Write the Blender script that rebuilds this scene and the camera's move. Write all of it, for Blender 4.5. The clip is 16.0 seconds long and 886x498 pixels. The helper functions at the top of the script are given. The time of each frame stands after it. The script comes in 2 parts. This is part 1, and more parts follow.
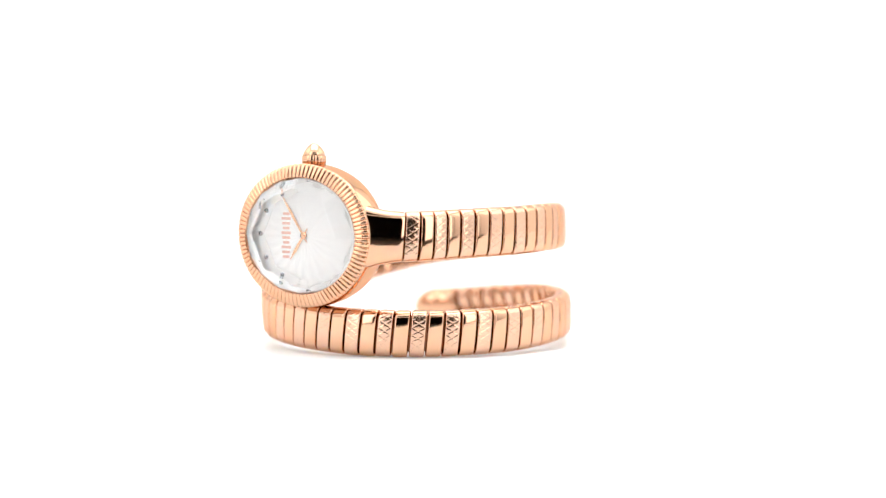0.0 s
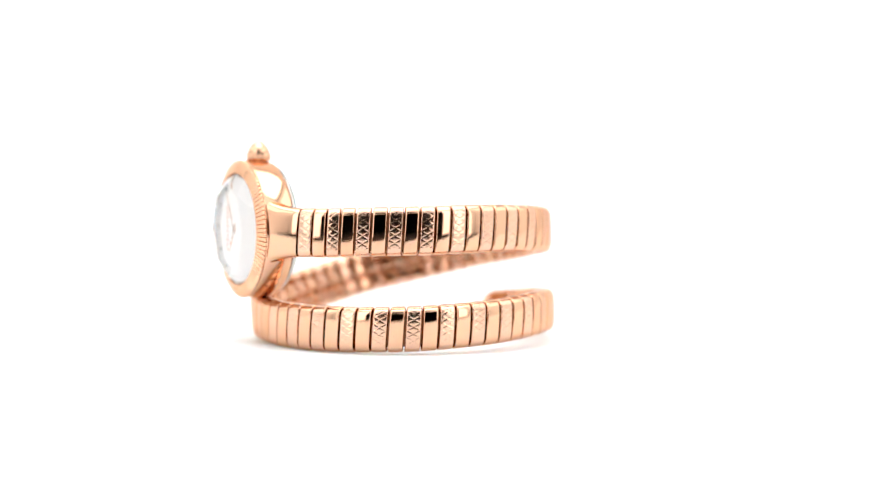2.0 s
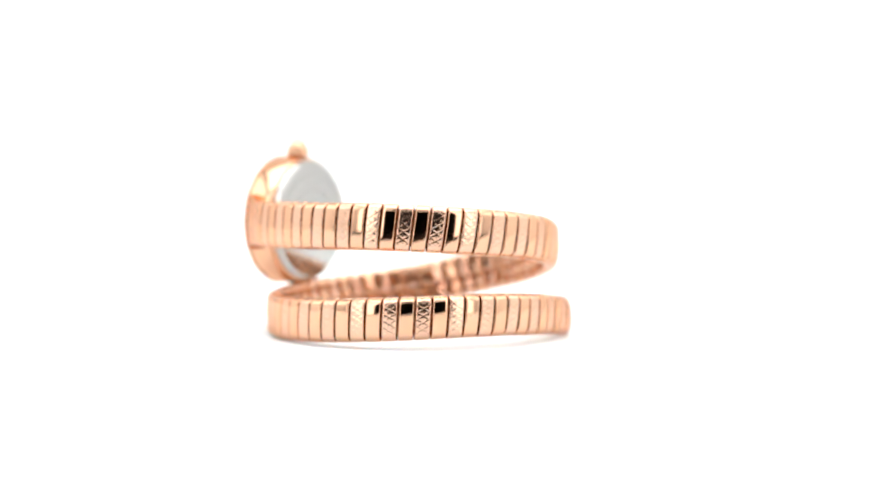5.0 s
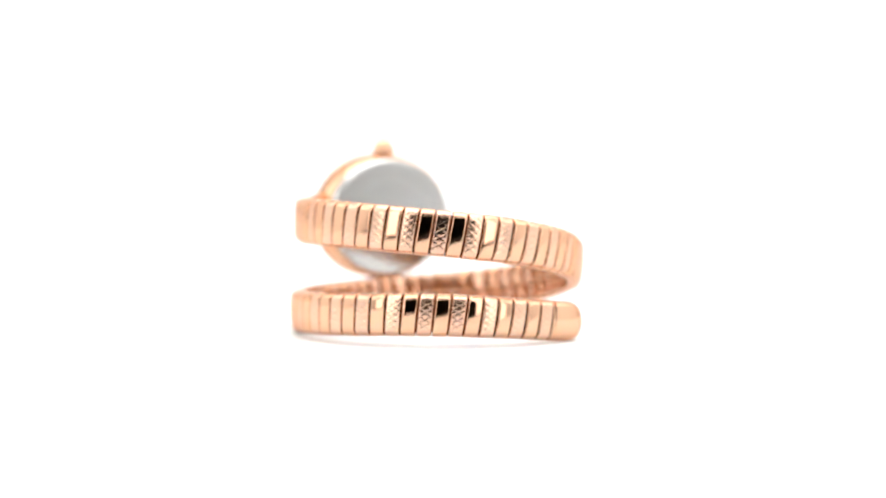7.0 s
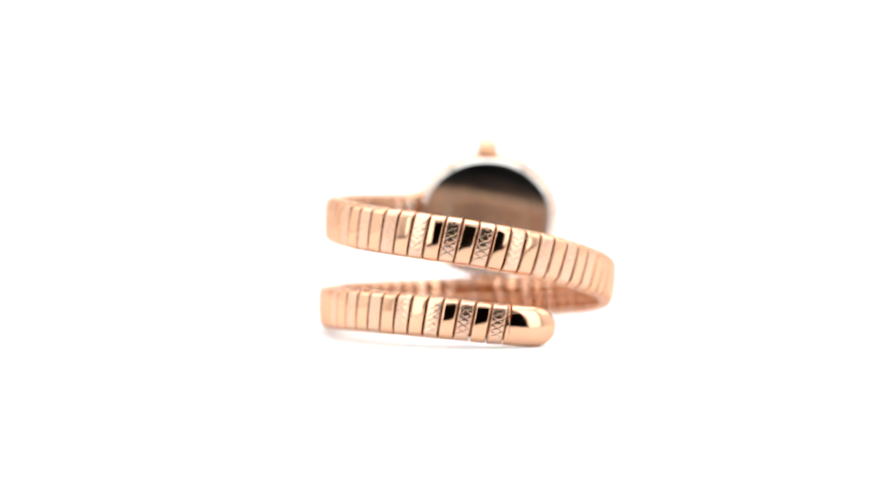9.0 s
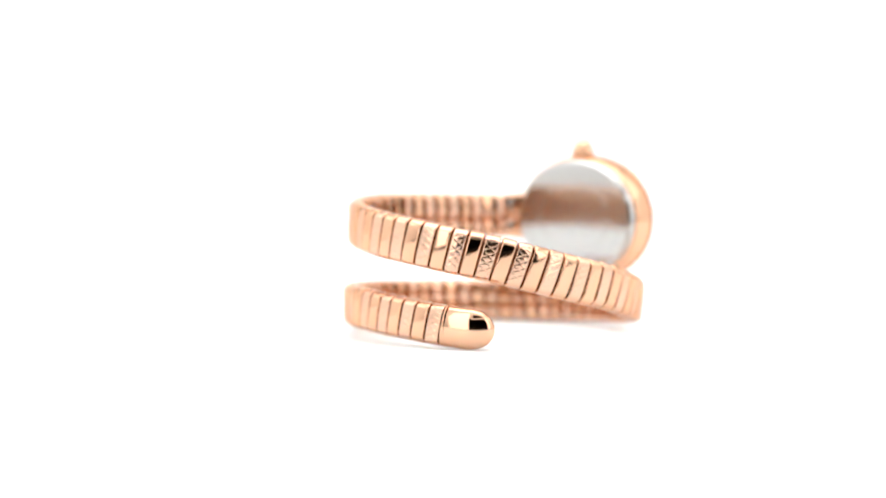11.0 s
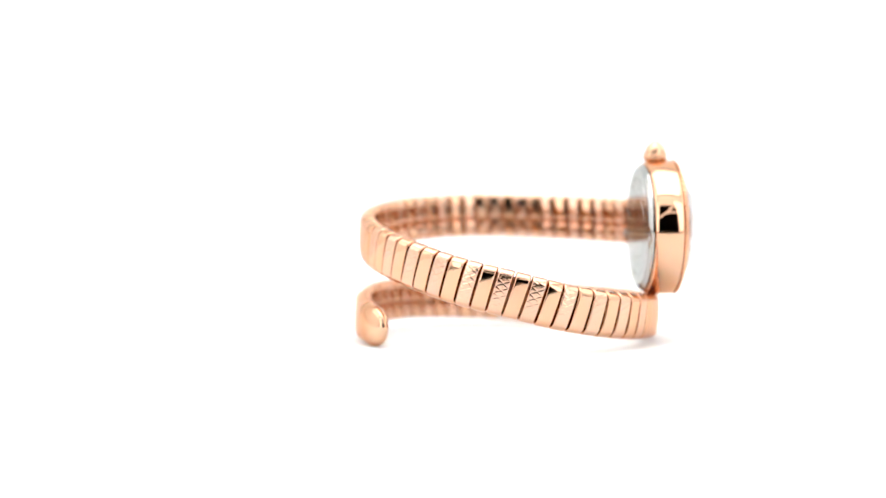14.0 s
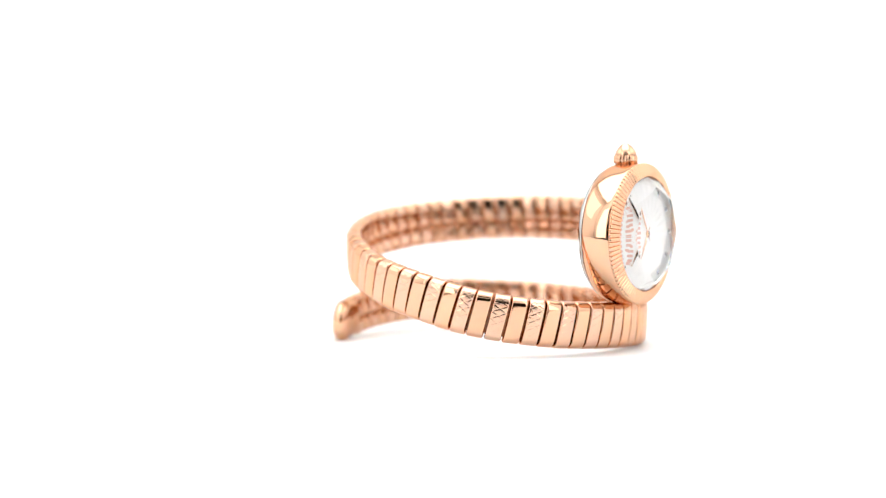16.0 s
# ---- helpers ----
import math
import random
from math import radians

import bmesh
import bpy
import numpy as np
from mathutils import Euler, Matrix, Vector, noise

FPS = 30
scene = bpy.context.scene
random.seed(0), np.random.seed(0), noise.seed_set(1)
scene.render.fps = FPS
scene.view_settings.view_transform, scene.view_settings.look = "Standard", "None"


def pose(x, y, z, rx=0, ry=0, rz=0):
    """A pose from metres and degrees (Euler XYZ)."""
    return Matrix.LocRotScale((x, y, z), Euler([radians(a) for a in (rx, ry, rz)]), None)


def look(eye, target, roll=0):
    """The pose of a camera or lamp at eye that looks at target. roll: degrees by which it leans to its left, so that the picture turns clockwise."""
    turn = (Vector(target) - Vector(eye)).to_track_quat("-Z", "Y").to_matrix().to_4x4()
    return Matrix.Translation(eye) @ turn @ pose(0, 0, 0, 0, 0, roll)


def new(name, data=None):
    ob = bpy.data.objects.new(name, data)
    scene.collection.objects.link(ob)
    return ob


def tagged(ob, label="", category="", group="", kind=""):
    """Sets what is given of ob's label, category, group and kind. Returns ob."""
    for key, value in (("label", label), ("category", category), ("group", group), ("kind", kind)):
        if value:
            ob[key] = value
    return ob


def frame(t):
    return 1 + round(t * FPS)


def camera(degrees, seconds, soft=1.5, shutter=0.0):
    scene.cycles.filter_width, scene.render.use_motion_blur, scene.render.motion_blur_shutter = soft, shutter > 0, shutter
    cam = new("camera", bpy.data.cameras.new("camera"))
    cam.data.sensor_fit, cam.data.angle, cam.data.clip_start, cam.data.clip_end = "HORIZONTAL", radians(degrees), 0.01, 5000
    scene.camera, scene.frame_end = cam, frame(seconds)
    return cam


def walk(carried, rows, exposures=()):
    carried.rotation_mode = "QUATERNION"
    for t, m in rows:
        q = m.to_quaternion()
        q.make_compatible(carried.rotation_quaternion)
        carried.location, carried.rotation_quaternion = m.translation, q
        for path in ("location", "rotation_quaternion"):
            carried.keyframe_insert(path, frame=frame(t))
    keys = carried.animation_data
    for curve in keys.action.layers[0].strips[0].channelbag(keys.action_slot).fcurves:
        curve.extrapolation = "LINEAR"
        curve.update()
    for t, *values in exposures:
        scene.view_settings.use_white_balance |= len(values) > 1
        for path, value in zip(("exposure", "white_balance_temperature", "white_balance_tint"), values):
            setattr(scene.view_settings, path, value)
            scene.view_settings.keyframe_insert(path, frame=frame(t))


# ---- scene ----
LENS = 22.28
cam = camera(LENS, 16.0, soft=1.35)
EYE = Vector((-0.00218, -0.41204, 0.04393))
AIM = look(EYE, EYE + Vector((0, math.cos(0.0671), -math.sin(0.0671))), 0.115)
walk(cam, [(0.0, AIM), (16.0, AIM)])
# a macro lens: sharp on the near side of the watch, soft behind it
cam.data.dof.use_dof = True
cam.data.dof.focus_distance = 0.381
cam.data.dof.aperture_fstop = 9.0

# ---- light: a white light tent, open towards the camera, in a dark room ----
world = bpy.data.worlds.new("world")
scene.world = world
world.use_nodes = True
world.node_tree.nodes["Background"].inputs["Color"].default_value = (0.02, 0.02, 0.02, 1)
world.node_tree.nodes["Background"].inputs["Strength"].default_value = 0.2
scene.view_settings.exposure = 0.0


def softbox(name, eye, target, sx, sy, watts, colour=(1, 1, 1)):
    lamp = bpy.data.lights.new(name, "AREA")
    lamp.shape, lamp.size, lamp.size_y, lamp.energy, lamp.color = "RECTANGLE", sx, sy, watts, colour
    ob = new(name, lamp)
    ob.matrix_world = look(eye, target)
    return ob


softbox("ceiling_softbox", (0, 0.06, 0.66), (0, 0.06, 0), 0.66, 0.66, 4.05)
softbox("side_softbox", (-0.385, 0.02, 0.27), (0, 0.02, 0.10), 0.42, 0.40, 0.46)
softbox("side_softbox", (0.385, 0.02, 0.27), (0, 0.02, 0.10), 0.42, 0.40, 0.46)

softbox("front_softbox", (-0.242, -0.297, 0.21), (-0.242, 0.2, 0.21), 0.15, 0.42, 0.36)
softbox("front_softbox", (0.242, -0.297, 0.21), (0.242, 0.2, 0.21), 0.15, 0.42, 0.36)

# ---- materials ----
def material(name, base, rough, metal=0.0, grain=0.0, scale=3000.0, spread=0.04):
    """A surface with fine relief, and with slight wear in its gloss at two scales."""
    m = bpy.data.materials.new(name)
    m.use_nodes = True
    nt = m.node_tree
    b = nt.nodes["Principled BSDF"]
    b.inputs["Base Color"].default_value = (*base, 1)
    b.inputs["Metallic"].default_value = metal
    if metal == 1.0:
        # the metal keeps its colour at grazing angles
        b.inputs["Specular Tint"].default_value = (*(0.25 + 0.75 * c for c in base), 1)
    co = nt.nodes.new("ShaderNodeTexCoord")
    big = nt.nodes.new("ShaderNodeTexNoise")
    big.inputs["Scale"].default_value = scale / 14
    big.inputs["Detail"].default_value = 4
    nt.links.new(co.outputs["Object"], big.inputs["Vector"])
    span = nt.nodes.new("ShaderNodeMapRange")
    span.inputs["To Min"].default_value = max(0.0, rough - spread)
    span.inputs["To Max"].default_value = rough + spread
    nt.links.new(big.outputs["Fac"], span.inputs["Value"])
    nt.links.new(span.outputs["Result"], b.inputs["Roughness"])
    if grain:
        fine = nt.nodes.new("ShaderNodeTexNoise")
        fine.inputs["Scale"].default_value = scale
        fine.inputs["Detail"].default_value = 3
        nt.links.new(co.outputs["Object"], fine.inputs["Vector"])
        bump = nt.nodes.new("ShaderNodeBump")
        bump.inputs["Strength"].default_value = grain
        bump.inputs["Distance"].default_value = 0.0001
        nt.links.new(fine.outputs["Fac"], bump.inputs["Height"])
        nt.links.new(bump.outputs["Normal"], b.inputs["Normal"])
    return m


ROSE = material("rose_gold", (0.722, 0.424, 0.274), 0.05, 1.0, 0.14, 450.0, 0.02)
ENGRAVED = material("engraved_rose_gold", (0.725, 0.446, 0.315), 0.16, 1.0, 0.04, 1500.0, 0.04)
# the core's dark brown carries the shade of the gaps between links
CORE = material("gap_shade_core", (0.26, 0.12, 0.07), 0.4, 1.0, 0.1, 2500.0, 0.08)
STEEL = material("polished_steel", (0.50, 0.49, 0.475), 0.1, 1.0, 0.02, 1500.0, 0.03)
# two dial tones: shade and light cast through the crystal, put into colour
DIAL_SHADED = material("shaded_dial", (0.72, 0.705, 0.70), 0.3, 0.6, 0.05, 4000.0, 0.06)
DIAL_LIT = material("lit_dial", (0.92, 0.915, 0.91), 0.35, 0.12, 0.05, 4000.0, 0.06)
MARK_STEEL = material("etched_steel", (0.53, 0.53, 0.51), 0.2, 1.0, 0.05, 2500.0, 0.05)
MARK = material("grey_marker", (0.30, 0.30, 0.33), 0.2, 0.8, 0.0, 4000.0)
PRINT = material("rose_print", (0.80, 0.50, 0.42), 0.35, 0.3, 0.0, 4000.0)
CLOTH = material("white_cloth", (0.86, 0.86, 0.855), 0.85, 0.0, 0.1, 900.0, 0.05)
SHEET = material("white_sheet", (0.87, 0.868, 0.862), 0.6, 0.0, 0.04, 900.0, 0.05)
# milky acrylic: light spreads a few millimetres inside it
sheet = SHEET.node_tree.nodes["Principled BSDF"]
sheet.inputs["Subsurface Weight"].default_value = 0.8
sheet.inputs["Subsurface Radius"].default_value = (1.0, 0.75, 0.6)
sheet.inputs["Subsurface Scale"].default_value = 0.008
DARK = material("dark_wall", (0.10, 0.09, 0.085), 0.8, 0.0, 0.2, 30.0, 0.05)
GLASS = bpy.data.materials.new("crystal_glass")
GLASS.use_nodes = True
g = GLASS.node_tree.nodes["Principled BSDF"]
g.inputs["Base Color"].default_value = (1.0, 1.0, 1.0, 1)
g.inputs["Transmission Weight"].default_value = 1.0
g.inputs["Roughness"].default_value = 0.0
g.inputs["IOR"].default_value = 1.52

MM = 0.001


def link_mesh(name, verts, faces, mat, smooth=True):
    me = bpy.data.meshes.new(name)
    me.from_pydata([Vector(v) * MM for v in verts], [], faces)
    me.materials.append(mat)
    bm = bmesh.new()
    bm.from_mesh(me)
    bmesh.ops.recalc_face_normals(bm, faces=bm.faces)
    bm.to_mesh(me)
    bm.free()
    if smooth:
        me.shade_smooth()
        me.set_sharp_from_angle(angle=radians(38))
    return me


def part(name, mesh, parent, m=None, label=""):
    ob = new(name, mesh)
    ob.parent = parent
    if m is not None:
        ob.matrix_basis = m
    return tagged(ob, label)


def slab(name, lo, hi, mat):
    """A wall with thickness between two corners, in metres."""
    bm = bmesh.new()
    bmesh.ops.create_cube(bm, size=1.0)
    for v in bm.verts:
        v.co = [(lo[i] + hi[i]) / 2 + v.co[i] * (hi[i] - lo[i]) for i in range(3)]
    me = bpy.data.meshes.new(name)
    bm.to_mesh(me)
    bm.free()
    me.materials.append(mat)
    return tagged(new(name, me), kind="structure")


def loft(loops, closed_loop=True, caps=True):
    """Verts and faces of a skin over loops of equal length."""
    n = len(loops[0])
    verts = [p for lp in loops for p in lp]
    faces = []
    for i in range(len(loops) - 1):
        for j in range(n if closed_loop else n - 1):
            k = (j + 1) % n
            faces.append((i * n + j, i * n + k, (i + 1) * n + k, (i + 1) * n + j))
    if caps:
        faces.append(tuple(reversed(range(n))))
        faces.append(tuple((len(loops) - 1) * n + j for j in range(n)))
    return verts, faces


def oval(a, b, inset, z, n=120):
    return [((a - inset) * math.cos(2 * math.pi * i / n), (b - inset) * math.sin(2 * math.pi * i / n), z) for i in range(n)]


# ---- the place ----
def build_tent():
    # the white sheet: floor, sweep and back wall in one piece, 3 mm thick
    prof = [(-0.172, 0.0), (0.30, 0.0)]
    for i in range(1, 13):
        a = math.pi / 2 * i / 12
        prof.append((0.30 + 0.2 * math.sin(a), 0.2 - 0.2 * math.cos(a)))
    prof.append((0.50, 0.70))
    back = [(-0.172, -0.003), (0.30, -0.003)]
    for i in range(1, 13):
        a = math.pi / 2 * i / 12
        back.append((0.30 + 0.203 * math.sin(a), 0.2 - 0.203 * math.cos(a)))
    back.append((0.503, 0.70))
    loop = prof + back[::-1]
    verts, faces = loft([[(x * 1000, y * 1000, z * 1000) for y, z in loop] for x in (-0.40, 0.40)])
    me = link_mesh("backdrop", verts, faces, SHEET)
    tagged(new("backdrop", me), "white seamless sheet curving up behind the watch", "backdrop", kind="structure")
    tagged(slab("wall_west", (-0.412, -0.30, -0.003), (-0.402, 0.503, 0.70), CLOTH), "white cloth side of light tent", "wall")
    tagged(slab("wall_east", (0.402, -0.30, -0.003), (0.412, 0.503, 0.70), CLOTH), "white cloth side of light tent", "wall")
    tagged(slab("ceiling", (-0.412, -0.31, 0.702), (0.412, 0.503, 0.712), CLOTH), "white cloth top of light tent", "ceiling")
    # the front, with the opening that the lens looks through
    tagged(slab("wall_south_1", (-0.412, -0.312, -0.003), (-0.165, -0.302, 0.70), CLOTH), "white cloth front flap", "wall")
    tagged(slab("wall_south_2", (0.165, -0.312, -0.003), (0.412, -0.302, 0.70), CLOTH), "white cloth front flap", "wall")
    tagged(slab("wall_south_3", (-0.163, -0.312, 0.33), (0.163, -0.302, 0.70), CLOTH), "white cloth front flap", "wall")
    # a white cloth tie across the opening
    def strap(points, width):
        loops = []
        for i in range(25):
            f = i / 24 * (len(points) - 1)
            k = min(int(f), len(points) - 2)
            p0, p1 = Vector(points[k]), Vector(points[k + 1])
            p, d = p0.lerp(p1, f - k), (p1 - p0).normalized()
            sag, half = 0.006 * math.sin(i * 0.9), width * (0.5 + 0.08 * math.sin(i * 1.7))
            side = Vector((-d.y, d.x)) * half
            loops.append([(1000 * (p.x + k2 * side.x), 1000 * (-0.318 + sag + dy), 1000 * (p.y + k2 * side.y)) for k2, dy in ((-1, 0), (0, 0.002), (1, 0), (1, -0.002), (-1, -0.002))])
        return link_mesh("tie_strap", *loft(loops), CLOTH)
    tie = tagged(new("tent_tie"), "white cloth straps tied across the tent opening", "strap")
    for points in ([(0.20, 0.40), (0.12, 0.29), (0.06, 0.215)], [(0.20, 0.235), (0.06, 0.215)], [(0.06, 0.215), (-0.03, 0.175), (-0.12, 0.15), (-0.15, 0.22), (-0.12, 0.30), (-0.19, 0.38)]):
        part("tie_strap", strap(points, 0.035), tie)
    # the dark room round it
    for name, lo, hi in (("wall_room_south", (-1.5, -1.6, -0.02), (1.5, -1.5, 2.2)), ("wall_room_north", (-1.5, 1.5, -0.02), (1.5, 1.6, 2.2)),
                         ("wall_room_west", (-1.6, -1.6, -0.02), (-1.5, 1.6, 2.2)), ("wall_room_east", (1.5, -1.6, -0.02), (1.6, 1.6, 2.2)),
                         ("ceiling_room", (-1.6, -1.6, 2.2), (1.6, 1.6, 2.3)), ("floor", (-1.6, -1.6, -0.05), (1.6, 1.6, -0.02))):
        tagged(slab(name, lo, hi, DARK), "plain dark surface of the room", name.split("_")[0])


build_tent()

# ---- the watch: its frame stands on the turning axis, millimetres ----
watch = tagged(new("wristwatch"), "rose gold coiled bracelet wristwatch with faceted crystal on white", "watch")
RING = (-0.55, -9.87)
R_KEYS = ([15, 28, 38, 44, 48, 53, 58, 64, 70, 82, 90, 120, 150, 180, 210, 240, 270, 300, 330, 360, 390, 420, 450, 480, 510, 535, 550, 562, 577, 600],
          [31.8, 31.4, 29.9, 29.3, 28.75, 27.95, 27.25, 26.85, 26.7, 26.5, 26.52, 26.85, 27.27, 27.35, 27.3, 27.39, 27.79, 28.05, 27.9, 27.41, 27.15, 27.35, 27.75, 28.0, 27.95, 27.85, 28.2, 28.85, 30.0, 31.4])
Z_KEYS = ([15, 30, 45, 65, 85, 105, 120, 140, 162, 185, 205, 220, 230, 247, 260, 270, 280, 295, 310, 330, 345, 374, 395, 415, 437, 457, 480, 503, 522, 545, 562, 585],
          [20.5, 20.6, 20.7, 21.0, 21.2, 21.4, 21.3, 20.8, 20.0, 18.8, 17.2, 15.9, 14.8, 12.8, 11.4, 10.4, 9.2, 7.5, 6.3, 5.2, 4.75, 4.12, 3.97, 4.05, 4.25, 4.7, 5.3, 5.75, 5.7, 5.0, 4.2, 3.25])
H_KEYS = ([30, 160, 340, 460, 520, 565], [8.5, 8.3, 8.1, 7.75, 7.6, 7.2])
ROLL_KEYS = ([20, 40, 100, 190, 240, 280, 320, 360, 400, 460, 540, 580, 600], [0, 0.4, 1.8, 0.8, -3.4, -4.8, -4.2, -2.8, -1.2, -1.0, 2.2, 2.5, 2.5])
JOINTS = ([0, 1, 2, 3, 4, 5, 6, 9, 13, 17, 24, 27, 39, 43, 47, 51, 57, 68, 78, 82, 87], [38.5, 43.7, 48.5, 53.3, 58.5, 64.3, 70.3, 88.3, 112.6, 137.3, 180.3, 198.9, 271.3, 295.2, 320.8, 345.3, 381.4, 449.1, 510.3, 534.1, 563.6])
_phi = np.arange(10, 592, 1.0)
_soft = np.exp(-0.5 * (np.arange(-14, 15) / 3.5) ** 2)
_soft /= _soft.sum()


def smooth_curve(keys):
    v = np.interp(np.arange(-4, 606, 1.0), *keys)
    return np.convolve(v, _soft, "valid")


R_CURVE, Z_CURVE = smooth_curve(R_KEYS), smooth_curve(Z_KEYS)


def on_band(phi):
    a, r = math.radians(phi), float(np.interp(phi, _phi, R_CURVE))
    return Vector((RING[0] + r * math.sin(a), RING[1] - r * math.cos(a), float(np.interp(phi, _phi, Z_CURVE))))


def band_pose(phi):
    """x along the band, y inwards, z across it; the origin on its outer face, in metres."""
    x = (on_band(phi + 1.5) - on_band(phi - 1.5)).normalized()
    a = math.radians(phi)
    y = Vector((-math.sin(a), math.cos(a), 0))
    y = (y - x * y.dot(x)).normalized()
    z = x.cross(y)
    m = Matrix((x, y, z)).transposed().to_4x4()
    m.translation = on_band(phi) * MM
    return m @ Matrix.Rotation(radians(-float(np.interp(phi, *ROLL_KEYS))), 4, "X")


def band_section(h, thick, face_points, crown=0.27, groove=0.75, steps=8):
    """The outline (y, z) of a link: crowned face, round shoulders, two rounded inner pads with a groove between."""
    r, pts = 1.5, []
    for i in range(face_points):
        z = -(h - r) + 2 * (h - r) * i / (face_points - 1)
        pts.append((crown * (z / h) ** 2, z))
    start = crown * ((h - r) / h) ** 2
    for i in range(1, steps + 1):
        a = math.pi / 2 * i / steps
        pts.append((start + r - r * math.cos(a), h - r + r * math.sin(a)))
    ri = 0.8
    for i in range(0, 6):
        a = math.pi / 2 * i / 5
        pts.append((thick - 0.12 - ri + ri * math.sin(a), h - ri + ri * math.cos(a)))
    mid = (h - ri) / 2
    for i in range(1, 15):
        z = (h - ri) * (1 - i / 14.3)
        pts.append((thick - 0.12 * ((z - mid) / mid) ** 4 - groove * math.exp(-(z / 0.3) ** 2), z))
    half = pts[face_points:]
    return pts + [(y, -z) for y, z in reversed(half)]


def inset_section(sec, d):
    n, out = len(sec), []
    for i in range(n):
        (y0, z0), (y1, z1) = sec[i - 1], sec[(i + 1) % n]
        ty, tz = y1 - y0, z1 - z0
        k = math.hypot(ty, tz) or 1.0
        out.append((sec[i][0] + d * tz / k, sec[i][1] - d * ty / k))
    return out


SHEAR = 0.085


def lattice(x, z):
    """Depth of the engraved net of rounded diamond scales."""
    best = 1.0
    for s in (1, -1):
        v = x / 2.1 + s * (z / 1.24) + 0.5
        best = min(best, abs(v - round(v)))
    # the corners of the scales are rounded off
    u, w = x / 1.05, z / 0.62
    knot = min(math.hypot((u - i) * 1.05, (w - j) * 0.62) for i in (-1, 0, 1) for j in (math.floor(w), math.floor(w) + 1) if (i + j) % 2)
    best = min(best, max(0.0, knot - 0.12) * 1.0)
    return 0.7 * max(0.0, 1.0 - best / 0.19) + 0.3 * max(0.0, 1.0 - best / 0.45) ** 2


def make_link(name, length, patterned):
    face_points, steps = (121, 44) if patterned else (25, 10)
    sec = band_section(4.1, 3.1, face_points, steps=steps)
    outer = set(range(face_points + steps)) | set(range(len(sec) - steps, len(sec)))
    half = length / 2
    ends = [(-half, 1.1), (-half + 0.005, 0.5), (-half + 0.025, 0.24), (-half + 0.07, 0.115), (-half + 0.14, 0.04), (-half + 0.22, 0.009), (-half + 0.30, 0.001)]
    count = 37 if patterned else 9
    mid = [(-half + 0.30 + (length - 0.60) * i / (count + 1), 0.0) for i in range(1, count + 1)]
    stations = ends + mid + [(-x, d) for x, d in reversed(ends)]
    loops = []
    for x, d in stations:
        lp = []
        for i, (y, z) in enumerate(inset_section(sec, d)):
            if patterned and d < 0.05 and i in outer:
                edge = min(1.0, (half - 0.24 - abs(x)) / 0.06, (3.75 - abs(z)) / 0.1) if abs(x) < half - 0.24 else 0.0
                y += 0.028 * lattice(x, z) * max(0.0, edge)
            if i >= face_points and y > 1.5:
                # the inner pads are barrels
                y -= (0.06 * (x / half) ** 2 + 0.4 * (x / half) ** 8) * min(1.0, (y - 1.5) / 1.0)
                z -= 0.65 * (1 - min(1.0, abs(z) / 4.1) ** 2) * min(1.0, (y - 1.5) / 0.6)
            lp.append((x + SHEAR * z, y + (x * x / 27.0 if y < 1.5 else 0.0), z))
        loops.append(lp)
    return link_mesh(name, *loft(loops), ENGRAVED if patterned else ROSE)


def build_bracelet():
    # the core shows between the links, gap shade in its colour
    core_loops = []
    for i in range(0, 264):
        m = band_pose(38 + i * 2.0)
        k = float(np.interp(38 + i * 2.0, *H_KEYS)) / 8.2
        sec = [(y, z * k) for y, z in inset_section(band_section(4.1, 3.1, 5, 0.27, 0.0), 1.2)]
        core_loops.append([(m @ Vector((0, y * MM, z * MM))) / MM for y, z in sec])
    bracelet = part("bracelet", link_mesh("bracelet", *loft(core_loops), CORE), watch, None, "coiled rose gold spring core of the bracelet, darkened for gap shade")
    plain, scaled = make_link("plain_link", 2.56, False), make_link("scaled_link", 2.56, True)
    for k in range(87):
        p0, p1 = (float(np.interp(k + d, *JOINTS)) for d in (0, 1))
        phi = (p0 + p1) / 2
        arc = (on_band(p1) - on_band(p0)).length
        size = Matrix.Diagonal((arc / 2.86, 1, float(np.interp(phi, *H_KEYS)) / 8.2, 1))
        # no two links sit quite alike
        play = pose(0, random.uniform(-0.03, 0.03) * MM, 0, random.uniform(-0.7, 0.7), 0, random.uniform(-0.9, 0.9))
        part("link", scaled if k % 2 == 0 else plain, bracelet, band_pose(phi) @ play @ size)
    # the end cap: a short collar, then a smooth rounded tip
    def cap(name, p0, p1, round_tip):
        loops = []
        n = 26
        for i in range(n + 1):
            f = i / n
            phi = p0 + (p1 - p0) * (math.sin(f * math.pi / 2) if round_tip else f)
            s = (phi - p0) / (p1 - p0)
            if round_tip:
                u = max(0.0, (s - 0.45) / 0.55)
                k = max(0.02, math.sqrt(max(0.0, 1 - u ** 2.2)))
            else:
                k = 1.0 - 0.02 * abs(2 * f - 1) ** 4
            m = band_pose(phi)
            lp = []
            for q in range(48):
                a = 2 * math.pi * q / 48
                c, d = math.cos(a), math.sin(a)
                y = 1.72 + 1.72 * k * math.copysign(abs(c) ** 0.84, c)
                z = 3.62 * k * math.copysign(abs(d) ** 0.84, d)
                lp.append((m @ Vector(((SHEAR * z * (1 - s)) * MM, y * MM, z * MM))) / MM)
            loops.append(lp)
        return link_mesh(name, *loft(loops), ROSE)
    part("collar", cap("collar", 563.7, 564.7, False), bracelet)
    part("end_cap", cap("end_cap", 565.0, 582.4, True), bracelet, None, "smooth rounded rose gold tip")


build_bracelet()

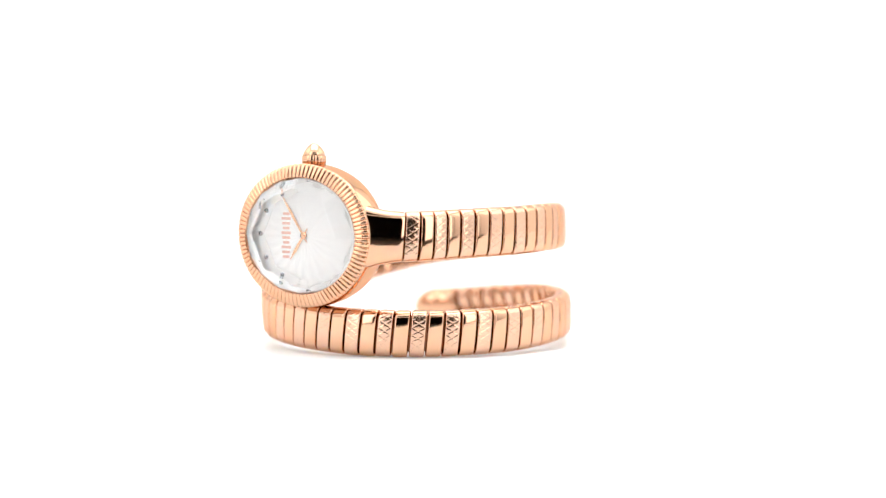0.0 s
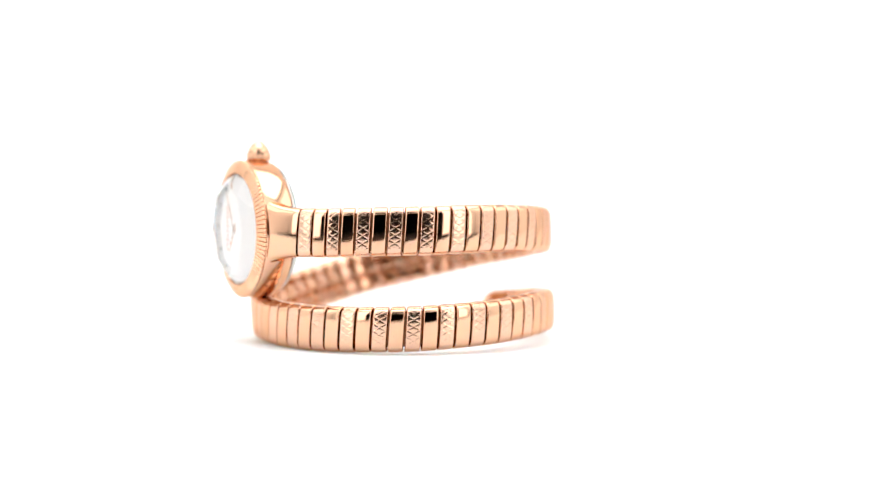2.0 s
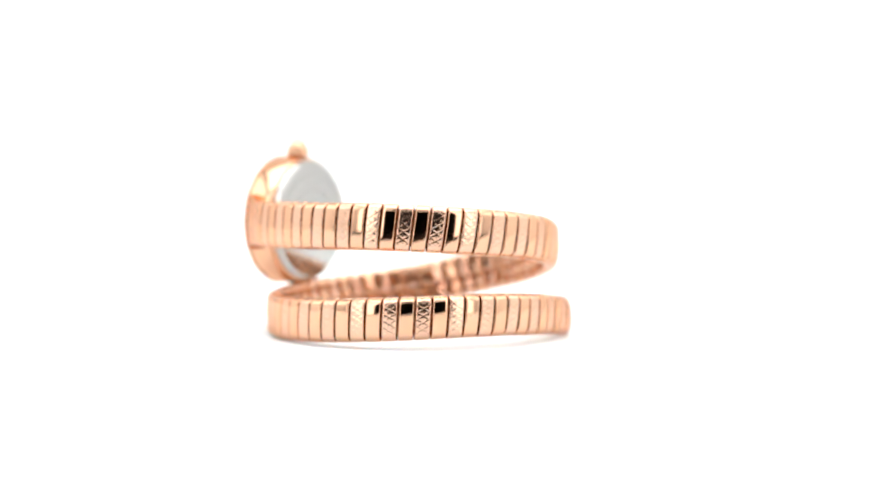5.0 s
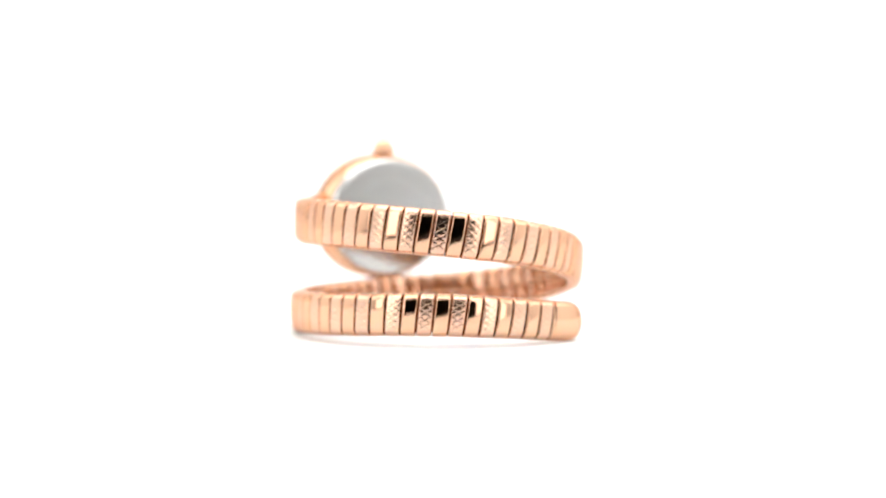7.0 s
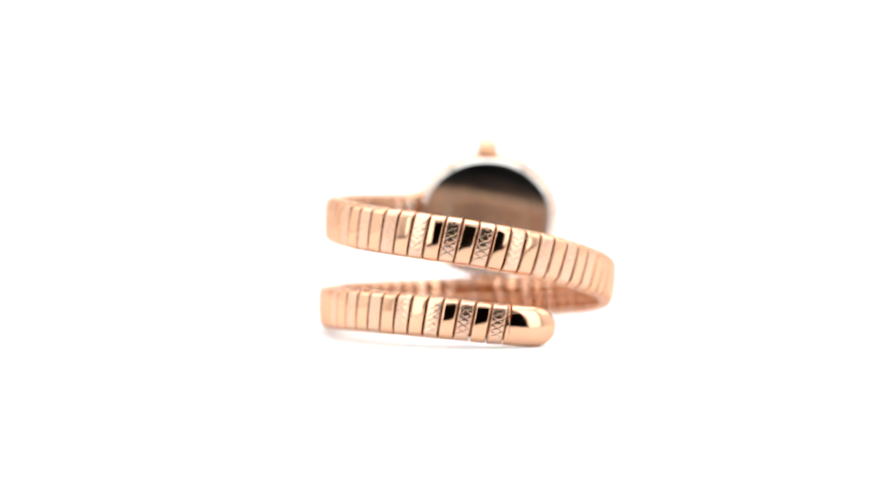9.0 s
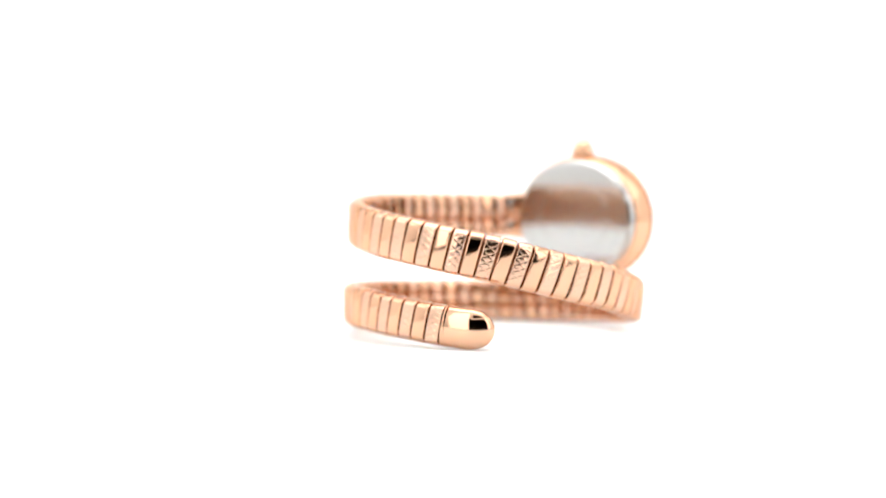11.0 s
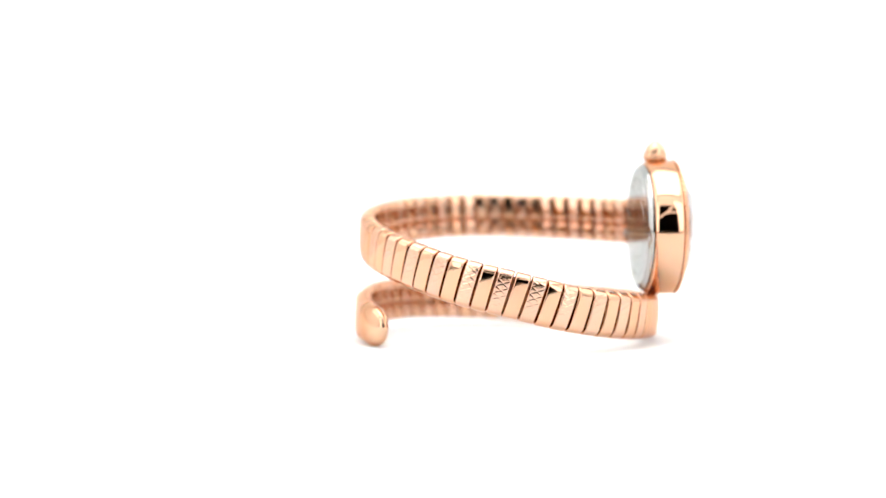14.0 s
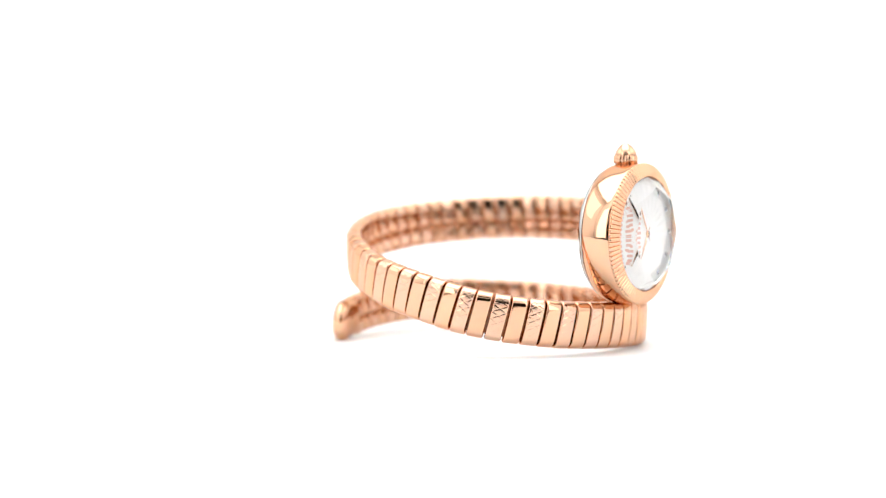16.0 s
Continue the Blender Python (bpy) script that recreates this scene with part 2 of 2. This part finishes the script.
TILT = math.radians(7.5)
CASE = Matrix(((math.cos(TILT), 0, math.sin(TILT)), (math.sin(TILT), 0, -math.cos(TILT)), (0, 1, 0))).to_4x4()
CASE.translation = Vector((0, -36.46, 20.5)) * MM
A, B = 14.2, 12.45


def build_case():
    prof = [(2.9, -2.1), (1.1, -2.1), (0.82, -2.04), (0.62, -1.85), (0.42, -1.3), (0.26, -0.6), (0.18, 0.2), (0.16, 1.0), (0.2, 1.9), (0.27, 2.7), (0.34, 3.0), (0.45, 3.12), (0.9, 3.14), (2.62, 3.14), (2.64, 0.1)]
    case = part("case", link_mesh("case", *loft([oval(A, B, i, z) for i, z in prof]), ROSE), watch, CASE)
    prof = [(1.2, -2.11), (1.0, -2.25), (1.0, -2.4), (1.12, -2.62), (1.65, -3.12), (1.8, -3.16), (1.88, -3.16), (2.0, -3.16), (3.5, -3.16), (3.52, -3.1), (3.7, -3.1), (3.72, -3.16), (6.6, -3.16), (6.62, -3.11), (6.75, -3.11), (6.77, -3.16), (9.5, -3.16)]
    part("case_back", link_mesh("case_back", *loft([oval(A, B, i, z) for i, z in prof]), STEEL), case, None, "mirror polished steel case back")
    # worn engraving round the back: plain bars
    verts, faces = [], []
    for k in range(44):
        if k % 11 in (9, 10):
            continue
        a, n = 2 * math.pi * k / 44, len(verts)
        for da, r, z in ((-0.035, 7.4, -3.15), (0.035, 7.4, -3.15), (0.035, 8.3, -3.15), (-0.035, 8.3, -3.15)):
            verts.append((r * math.cos(a + da), r * 0.93 * math.sin(a + da), z))
        verts += [(x, y, -3.172) for x, y, z in verts[n:n + 4]]
        faces += [(n + 7, n + 6, n + 5, n + 4)] + [(n + i, n + (i + 1) % 4, n + 4 + (i + 1) % 4, n + 4 + i) for i in range(4)]
    part("engraving", link_mesh("engraving", verts, faces, MARK_STEEL, False), case, None, "worn grey engraving")
    # lug: from the side of the case to the first link
    m = CASE.inverted()
    loops = []
    for i in range(15):
        f = i / 14
        phi = 24 + (38.3 - 24) * f
        h = 8.5 / 2 + 1.5 * (1 - f) ** 1.8
        pose_m = band_pose(phi)
        sec = [(y, z * h / 4.1) for y, z in band_section(4.1, 3.1 + 1.2 * (1 - f), 21, 0.27 + 0.25 * (1 - f))]
        if i == 14:
            sec = inset_section(sec, 0.12)
        loops.append([(m @ (pose_m @ Vector((SHEAR * z * f * MM, y * MM, z * MM)))) / MM for y, z in sec])
    lug = part("lug", link_mesh("lug", *loft(loops), ROSE), case)
    pin = link_mesh("pin", *loft([[(r * math.cos(b * math.pi / 12), y, r * math.sin(b * math.pi / 12)) for b in range(24)] for r, y in ((0.85, 2.6), (0.85, 3.35), (0.7, 3.5), (0.3, 3.5), (0.25, 3.3))]), STEEL)
    for z in (-2.0, 2.0):
        part("pin", pin, lug, m @ band_pose(36.2) @ Matrix.Translation((0, 0, z * MM)), "small steel pin")

    # fluted bezel
    n = 96 * 8
    loops = []
    prof = [(0.8, 3.15, 0), (0.3, 3.16, 0), (0.2, 3.22, 0.5), (0.17, 3.32, 1), (0.2, 3.45, 1), (0.36, 3.62, 1), (0.8, 3.84, 1), (1.6, 4.12, 1), (2.3, 4.36, 1), (2.45, 4.36, 0.3), (2.56, 4.26, 0), (2.6, 4.0, 0), (2.6, 3.2, 0), (1.2, 3.15, 0)]
    for j in range(n):
        a = 2 * math.pi * j / n
        wave = min(1.0, abs(math.sin(a * 48)) * 1.9)
        lp = []
        for i, z, w in prof:
            k = i + 0.14 * w * (1 - wave)
            lp.append(((A - k) * math.cos(a), (B - k) * math.sin(a), z - 0.17 * w * (1 - wave)))
        loops.append(lp)
    loops.append(loops[0])
    part("bezel", link_mesh("bezel", *loft(loops, True, False), ROSE), watch, CASE, "fluted rose gold bezel")

    # crown on the top of the case
    crown_m = CASE @ Matrix.Translation((0, 0.0122, 0)) @ Matrix.Rotation(radians(-90), 4, "X")
    loops = []
    for i, z in ((0.5, -0.4), (0.4, -0.1), (0.12, -0.05), (0.0, 0.15), (0.0, 1.15), (0.15, 1.4), (0.5, 1.5), (0.7, 1.5)):
        lp = []
        for j in range(128):
            a = 2 * math.pi * j / 128
            r = 2.12 - i - (0.16 * (1 - abs(math.sin(a * 9)) ** 0.6) if i < 0.13 else 0)
            lp.append((r * math.cos(a), r * math.sin(a), z))
        loops.append(lp)
    crown = part("crown", link_mesh("crown", *loft(loops), ROSE), watch, crown_m)
    loops = []
    for i in range(13):
        f = i / 12
        r = 1.85 * (1 - f ** 1.6) ** 0.75 + 0.03
        loops.append([(r * math.cos(2 * math.pi * j / 40), r * math.sin(2 * math.pi * j / 40), 1.48 + 2.1 * f) for j in range(40)])
    part("crown_tip", link_mesh("crown_tip", *loft(loops), ROSE), crown)

    # dial: satin ring as crystal's shade, octagonal plate as its light; sunburst of shallow wedges
    ring = [[((A - 2.66) * f * math.cos(math.pi * j / 60), (B - 2.66) * f * math.sin(math.pi * j / 60), z) for j in range(120)] for f, z in ((1.0, 0.12), (1.0, 0.41), (0.3, 0.41))]
    dial = part("dial", link_mesh("dial", *loft(ring), DIAL_SHADED), watch, CASE, "silver white dial, satin outer ring greyed as the crystal's shade")
    loops = []
    for f, z in ((1.0, 0.42), (1.0, 0.49), (0.975, 0.55), (0.96, 0.55), (0.3, 0.55), (0.06, 0.55)):
        lp = []
        for j in range(240):
            k, u = j // 30, (j % 30) / 30
            a0, a1 = math.pi * k / 4, math.pi * (k + 1) / 4
            ray = 0.05 * abs(((j / 5) % 2) - 1) if 0.1 < f < 0.965 else 0.0
            lp.append((8.7 * f * (math.cos(a0) * (1 - u) + math.cos(a1) * u), 7.7 * f * (math.sin(a0) * (1 - u) + math.sin(a1) * u), z + ray))
        loops.append(lp)
    part("lit_octagon", link_mesh("lit_octagon", *loft(loops), DIAL_LIT), dial, None, "dial middle with sunburst relief, whitened as the octagon of light through the crystal")
    for k in range(12):
        a = math.pi * k / 6
        ls = [[(8.9 / 10.9 * (A - 2.65) * math.cos(a) + r * math.cos(b * math.pi / 5), 8.9 / 10.9 * (B - 2.65) * math.sin(a) + r * math.sin(b * math.pi / 5), z) for b in range(10)] for r, z in ((0.42, 0.35), (0.4, 0.6), (0.2, 0.67))]
        part("hour_marker", link_mesh("hour_marker", *loft(ls), MARK), dial)
    # the maker's mark: plain bars
    for k in range(10):
        y = -4.0 + k * 0.82
        w = 0.68 + 0.15 * ((k * 7) % 3)
        me = link_mesh("mark_bar", *loft([[(-3.8 - w, y, z), (-3.8 + w, y, z), (-3.8 + w, y + 0.44, z), (-3.8 - w, y + 0.44, z)] for z in (0.5, 0.65)]), PRINT, False)
        part("mark_bar", me, dial)

    # pointers at nine past ten; twelve lies towards the open end of the coil
    def pointer(name, angle, length, width, z):
        d, w = (math.cos(angle), math.sin(angle)), (-math.sin(angle), math.cos(angle))
        flat = [(-1.4, 0.25), (0, 0.6), (length * 0.6, 1.0), (length, 0.12), (length, -0.12), (length * 0.6, -1.0), (0, -0.6), (-1.4, -0.25)]
        ls = [[(d[0] * l + w[0] * s * width, d[1] * l + w[1] * s * width, zz) for l, s in flat] for zz in (z, z + 0.12)]
        part(name, link_mesh(name, *loft(ls), ROSE, False), watch, CASE)
    pointer("minute_pointer", math.pi - radians(56), 8.2, 0.24, 0.91)
    pointer("hour_pointer", math.pi + radians(56), 5.2, 0.3, 0.74)
    ls = [[(r * math.cos(b * math.pi / 10), r * math.sin(b * math.pi / 10), z) for b in range(20)] for r, z in ((0.6, 0.45), (0.6, 1.05), (0.4, 1.1))]
    part("pointer_hub", link_mesh("pointer_hub", *loft(ls), ROSE), watch, CASE)

    # crystal: solid faceted glass that closes over the dial and pointers
    ai, bi, verts = A - 2.64, B - 2.64, []
    for f, z in ((1.0, 0.3), (1.0, 4.3)):
        for k in range(16):
            a = math.pi * k / 8
            verts.append((ai * f * math.cos(a), bi * f * math.sin(a), z))
    for k in range(8):
        a = math.pi * k / 4
        verts.append((9.0 * math.cos(a), 8.1 * math.sin(a), 6.0))
    faces = [tuple(reversed(range(16))), tuple(range(32, 40))]
    for k in range(16):
        faces.append((k, (k + 1) % 16, 16 + (k + 1) % 16, 16 + k))
    for k in range(8):
        t0, t1 = 32 + k, 32 + (k + 1) % 8
        g0, g1, g2 = 16 + 2 * k, 16 + (2 * k + 1) % 16, 16 + (2 * k + 2) % 16
        faces += [(t0, g1, t1), (t0, g0, g1), (t1, g1, g2)]
    me = link_mesh("crystal", verts, faces, GLASS, False)
    bm = bmesh.new()
    bm.from_mesh(me)
    # ground edges between the facets
    edges = [e for e in bm.edges if max(v.co.z for v in e.verts) > 4.0 * MM and abs(e.verts[0].co.z - e.verts[1].co.z) < 2.65 * MM]
    bmesh.ops.bevel(bm, geom=edges, offset=0.14 * MM, segments=1, affect="EDGES", profile=0.5)
    bm.to_mesh(me)
    bm.free()
    crystal = part("crystal", me, watch, CASE, "clear glass crystal with an octagonal facet cut")
    crystal.visible_shadow = False


build_case()


def motions():
    # one slow turn of the table, clockwise from above
    walk(watch, [(t / 2, pose(0, 0, 0, 0, 0, -math.degrees(0.7270 + 0.2884 * t / 2))) for t in range(33)])


motions()
